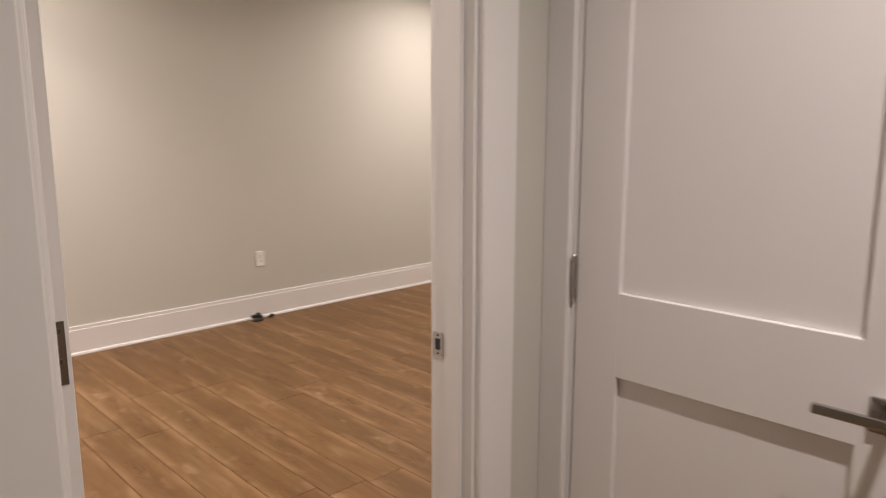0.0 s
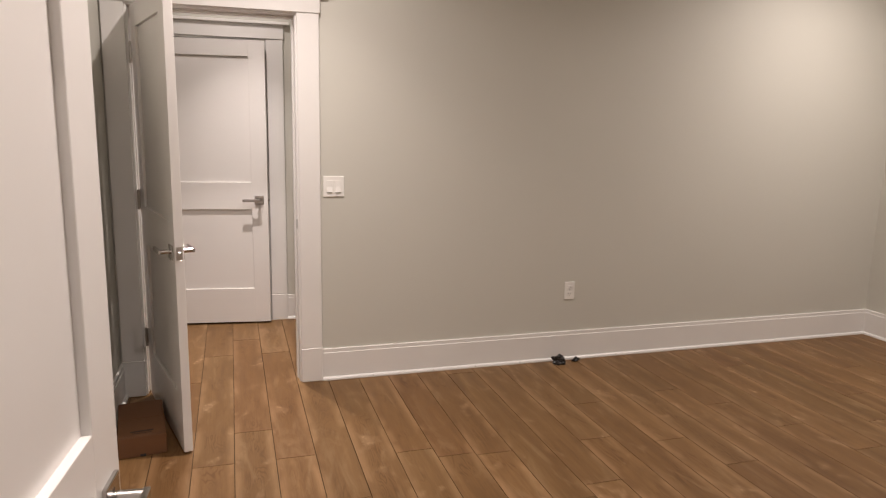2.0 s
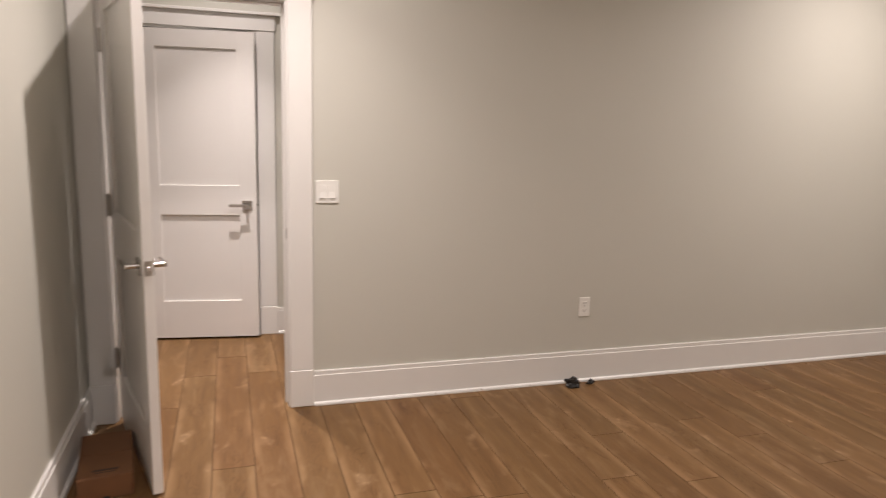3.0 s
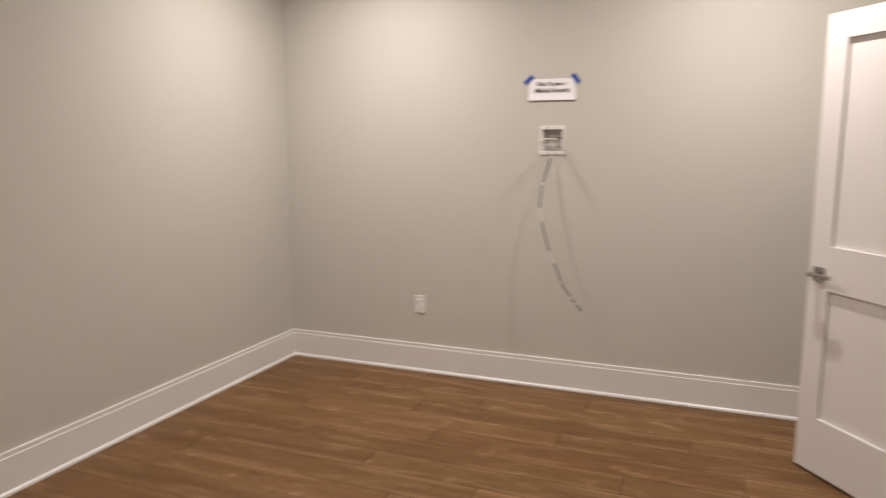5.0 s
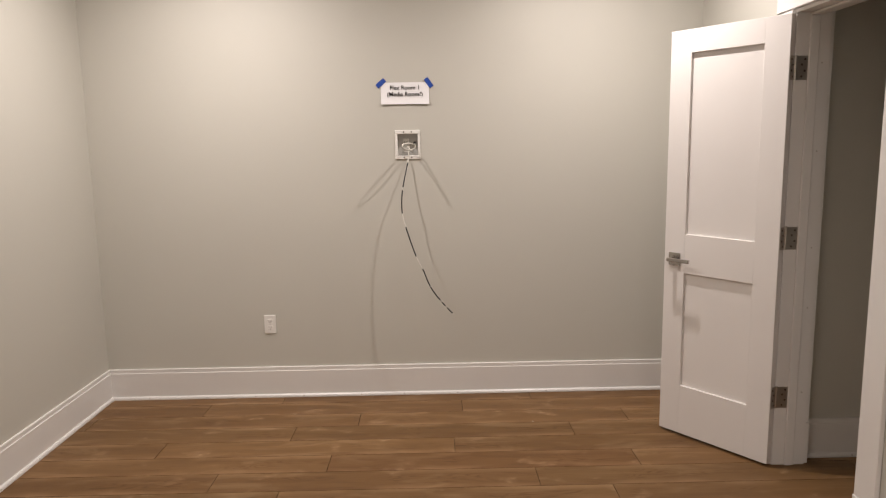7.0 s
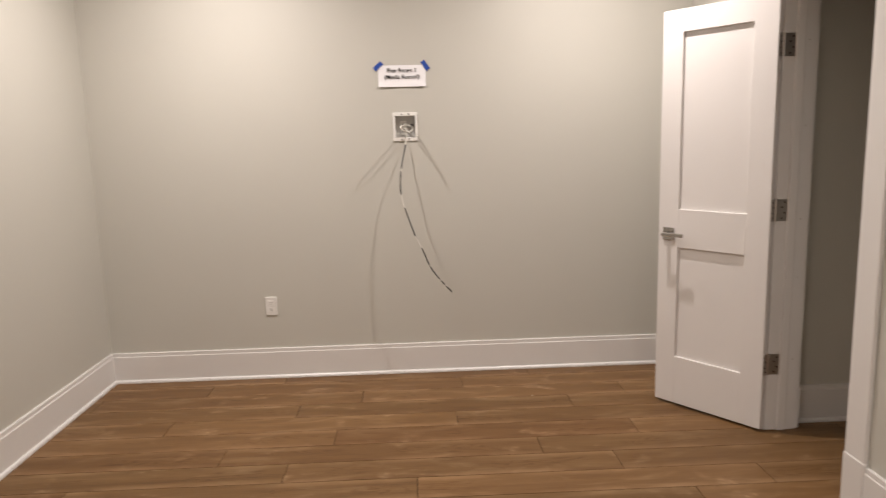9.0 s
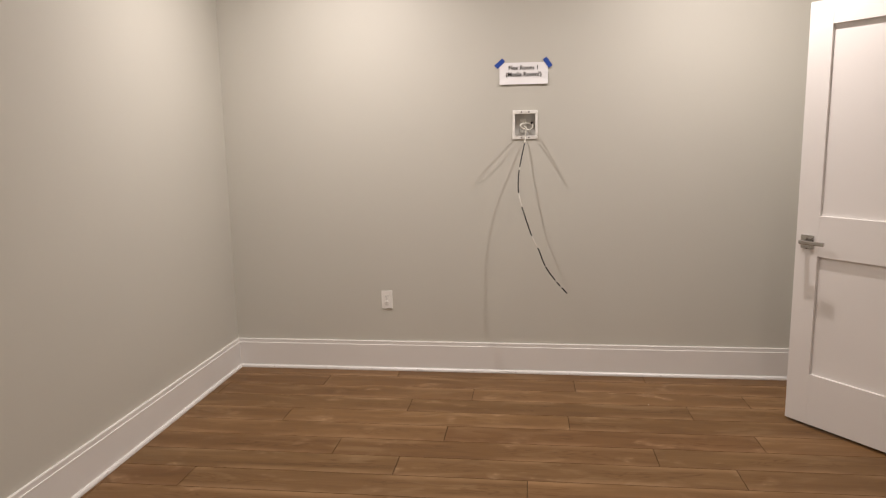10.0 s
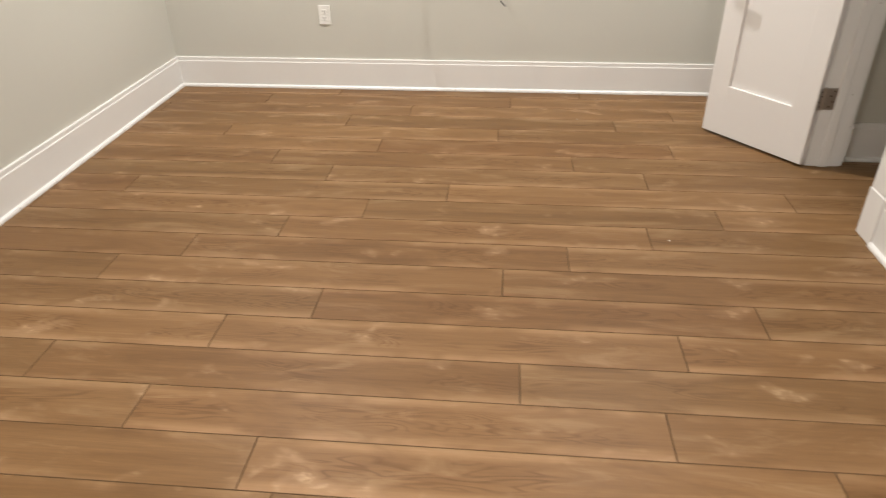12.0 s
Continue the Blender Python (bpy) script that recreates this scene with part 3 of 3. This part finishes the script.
bmesh.ops.reverse_faces(bm, faces=[g for g in back if isinstance(g, bmesh.types.BMFace)])
sheet = part("sheet", bm, PAPER, sign)


def writing(text, size, x, z, y, parent, material):
    cu = bpy.data.curves.new("writing", "FONT")
    cu.body, cu.size, cu.align_x, cu.align_y, cu.extrude, cu.offset = text, size, "CENTER", "CENTER", 0.0002, 0.0004
    tmp = bpy.data.objects.new("writing", cu)
    me = bpy.data.meshes.new_from_object(tmp)
    bpy.data.objects.remove(tmp)
    me.materials.clear()
    me.materials.append(material)
    ob = new("writing", me)
    ob.parent = parent
    ob.matrix_local = pose(x, y, z, 90, 0, 180)
    return ob


writing("Flex Room 1", 0.0335, 0.0, 0.031, 0.0048, sheet, INK)
writing("(Media Room?)", 0.0335, 0.0, -0.006, 0.0078, sheet, INK)
for x, turn in ((-0.137, 35), (0.137, -49)):
    c, s = math.cos(radians(turn)), math.sin(radians(turn))
    bm = box(-0.013, 0.013, 0.0052, 0.0060, -0.030, 0.030)
    bmesh.ops.transform(bm, matrix=pose(x, 0, 0.058, 0, turn, 0), verts=bm.verts)
    part("tape", bm, TAPE, sign, "strip of blue masking tape")


# ---- things on the floor ----
cb = empty("cardboard_box", pose(0.050, 3.462, 0, 0, 0, 7.5), "flat brown cardboard carton on the floor behind the door", "box")
bw, bl, bh = 0.100, 0.205, 0.094
bm = bmesh.new()
add_box(bm, -bw, bw, -bl, bl, 0.001, bh, bevel=0.003)
part("carton", bm, CARD, cb)
for x0, x1 in ((-bw + 0.001, bw - 0.001),):
    part("flap", box(x0, x1, -bl + 0.001, -0.001, bh, bh + 0.0035, bevel=0.001), CARD, cb)
    part("flap", box(x0, x1, 0.001, bl - 0.001, bh, bh + 0.0035, bevel=0.001), CARD, cb)
part("print", box(-0.048, 0.048, -0.160, -0.144, bh + 0.0036, bh + 0.0042), CARD_INK, cb, "dark line of print too worn to read")
part("print", box(-0.040, 0.040, -0.176, -0.169, bh + 0.0036, bh + 0.0042), CARD_INK, cb, "dark line of print too worn to read")
part("hand_hole", box(-0.012, 0.012, -bl - 0.0006, -bl + 0.002, 0.0, 0.012), DARK, cb)


def scrap(x, y, sx, sy, sz, seed, turn, label):
    bm = bmesh.new()
    bmesh.ops.create_icosphere(bm, subdivisions=3, radius=1)
    for v in bm.verts:
        p = v.co.copy()
        q = noise.noise(p * 1.6 + Vector((seed, 0, 0))) * 0.55 + noise.noise(p * 4.1 + Vector((0, seed, 0))) * 0.35
        v.co = p * (1 + q)
        v.co = Vector((v.co.x * sx, v.co.y * sy, v.co.z * sz))
    low = min(v.co.z for v in bm.verts)
    for v in bm.verts:
        v.co.z = max(v.co.z - low * 0.6, 0.0005)
    ob = link("plastic_scrap", bm, SCRAP)
    ob.matrix_world = pose(x, y, 0.0, 0, 0, turn)
    tagged(ob, label, "scrap")


scrap(2.440, 3.922, 0.042, 0.024, 0.034, 3.1, -25, "black crumpled plastic scrap on the floor by the baseboard")
scrap(2.575, 3.945, 0.024, 0.012, 0.015, 8.4, 10, "small black plastic scrap on the floor by the baseboard")

CRUMBS = ((3.19, 1.246), (4.534, 1.505))
rnd_crumb = random.Random(5)
# paint crumbs
for x, y in CRUMBS:
    bm = bmesh.new()
    bmesh.ops.create_icosphere(bm, subdivisions=1, radius=0.0036)
    for v in bm.verts:
        v.co = Vector((v.co.x * rnd_crumb.uniform(0.6, 1.2), v.co.y * rnd_crumb.uniform(0.6, 1.2), max(0.0, v.co.z * 0.6 + 0.0012)))
    ob = link("paint_crumb", bm, PLASTIC)
    ob.location = (x, y, 0.0002)
    tagged(ob, "tiny white crumb of dried paint on the floor", "crumb", "paint crumbs")

# ---- the plank floor ----
floor = tagged(link("floor", box(-1.42, AX + 0.13, -2.02, HALL_Y + 0.2, -0.10, -0.006), SUBFLOOR), "warm oak-look plank floor with staggered joints", "floor", kind="structure")
PW, PL, PX = 0.1765, 1.479, 2.054
OFFSETS = {-1: 2.54, 0: 2.923, 1: 1.843, 2: 2.822, 3: 2.535, 4: 1.902, 5: 1.66, 6: 2.81, 7: 2.50, 8: 2.16, 9: 2.742, 10: 1.583, 11: 2.56, 12: 1.952, 13: 2.80, 14: 2.468}
rnd = random.Random(11)
made = {}
for k in range(-20, 18):
    x0, x1 = PX + k * PW, PX + (k + 1) * PW
    x0, x1 = max(x0, -1.4), min(x1, AX + 0.1)
    if x1 - x0 < 0.02:
        continue
    ya, yb = (-1.95, HALL_Y + 0.1) if x1 < 2.35 else (-0.5, BY + 0.05)
    y = OFFSETS.get(k, rnd.uniform(0, PL)) - 0.01 - 5 * PL
    while y < yb:
        y0, y1 = max(y, ya), min(y + PL, yb)
        y += PL
        if y1 - y0 < 0.03:
            continue
        w, l = round(x1 - x0, 4), round(y1 - y0, 4)
        if (w, l) not in made:
            g, e = 0.0007, 0.0019
            bm = bmesh.new()
            quad = lambda dx, dy, z: [bm.verts.new((sx * (w / 2 - dx), sy * (l / 2 - dy), z)) for sx, sy in ((-1, -1), (1, -1), (1, 1), (-1, 1))]
            lo, mid, hi = quad(g, g, -0.006), quad(g, g, -0.0024), quad(e, e, 0.0)
            for a, b in ((lo, mid), (mid, hi)):
                for i in range(4):
                    bm.faces.new((a[i], a[(i + 1) % 4], b[(i + 1) % 4], b[i]))
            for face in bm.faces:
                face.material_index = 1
            bm.faces.new(hi)
            me = bpy.data.meshes.new("plank")
            bm.to_mesh(me)
            bm.free()
            me.materials.append(PLANK)
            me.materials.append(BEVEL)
            made[(w, l)] = me
        p = new("plank", made[(w, l)])
        p.parent = floor
        p.location = ((x0 + x1) / 2, (y0 + y1) / 2, 0)
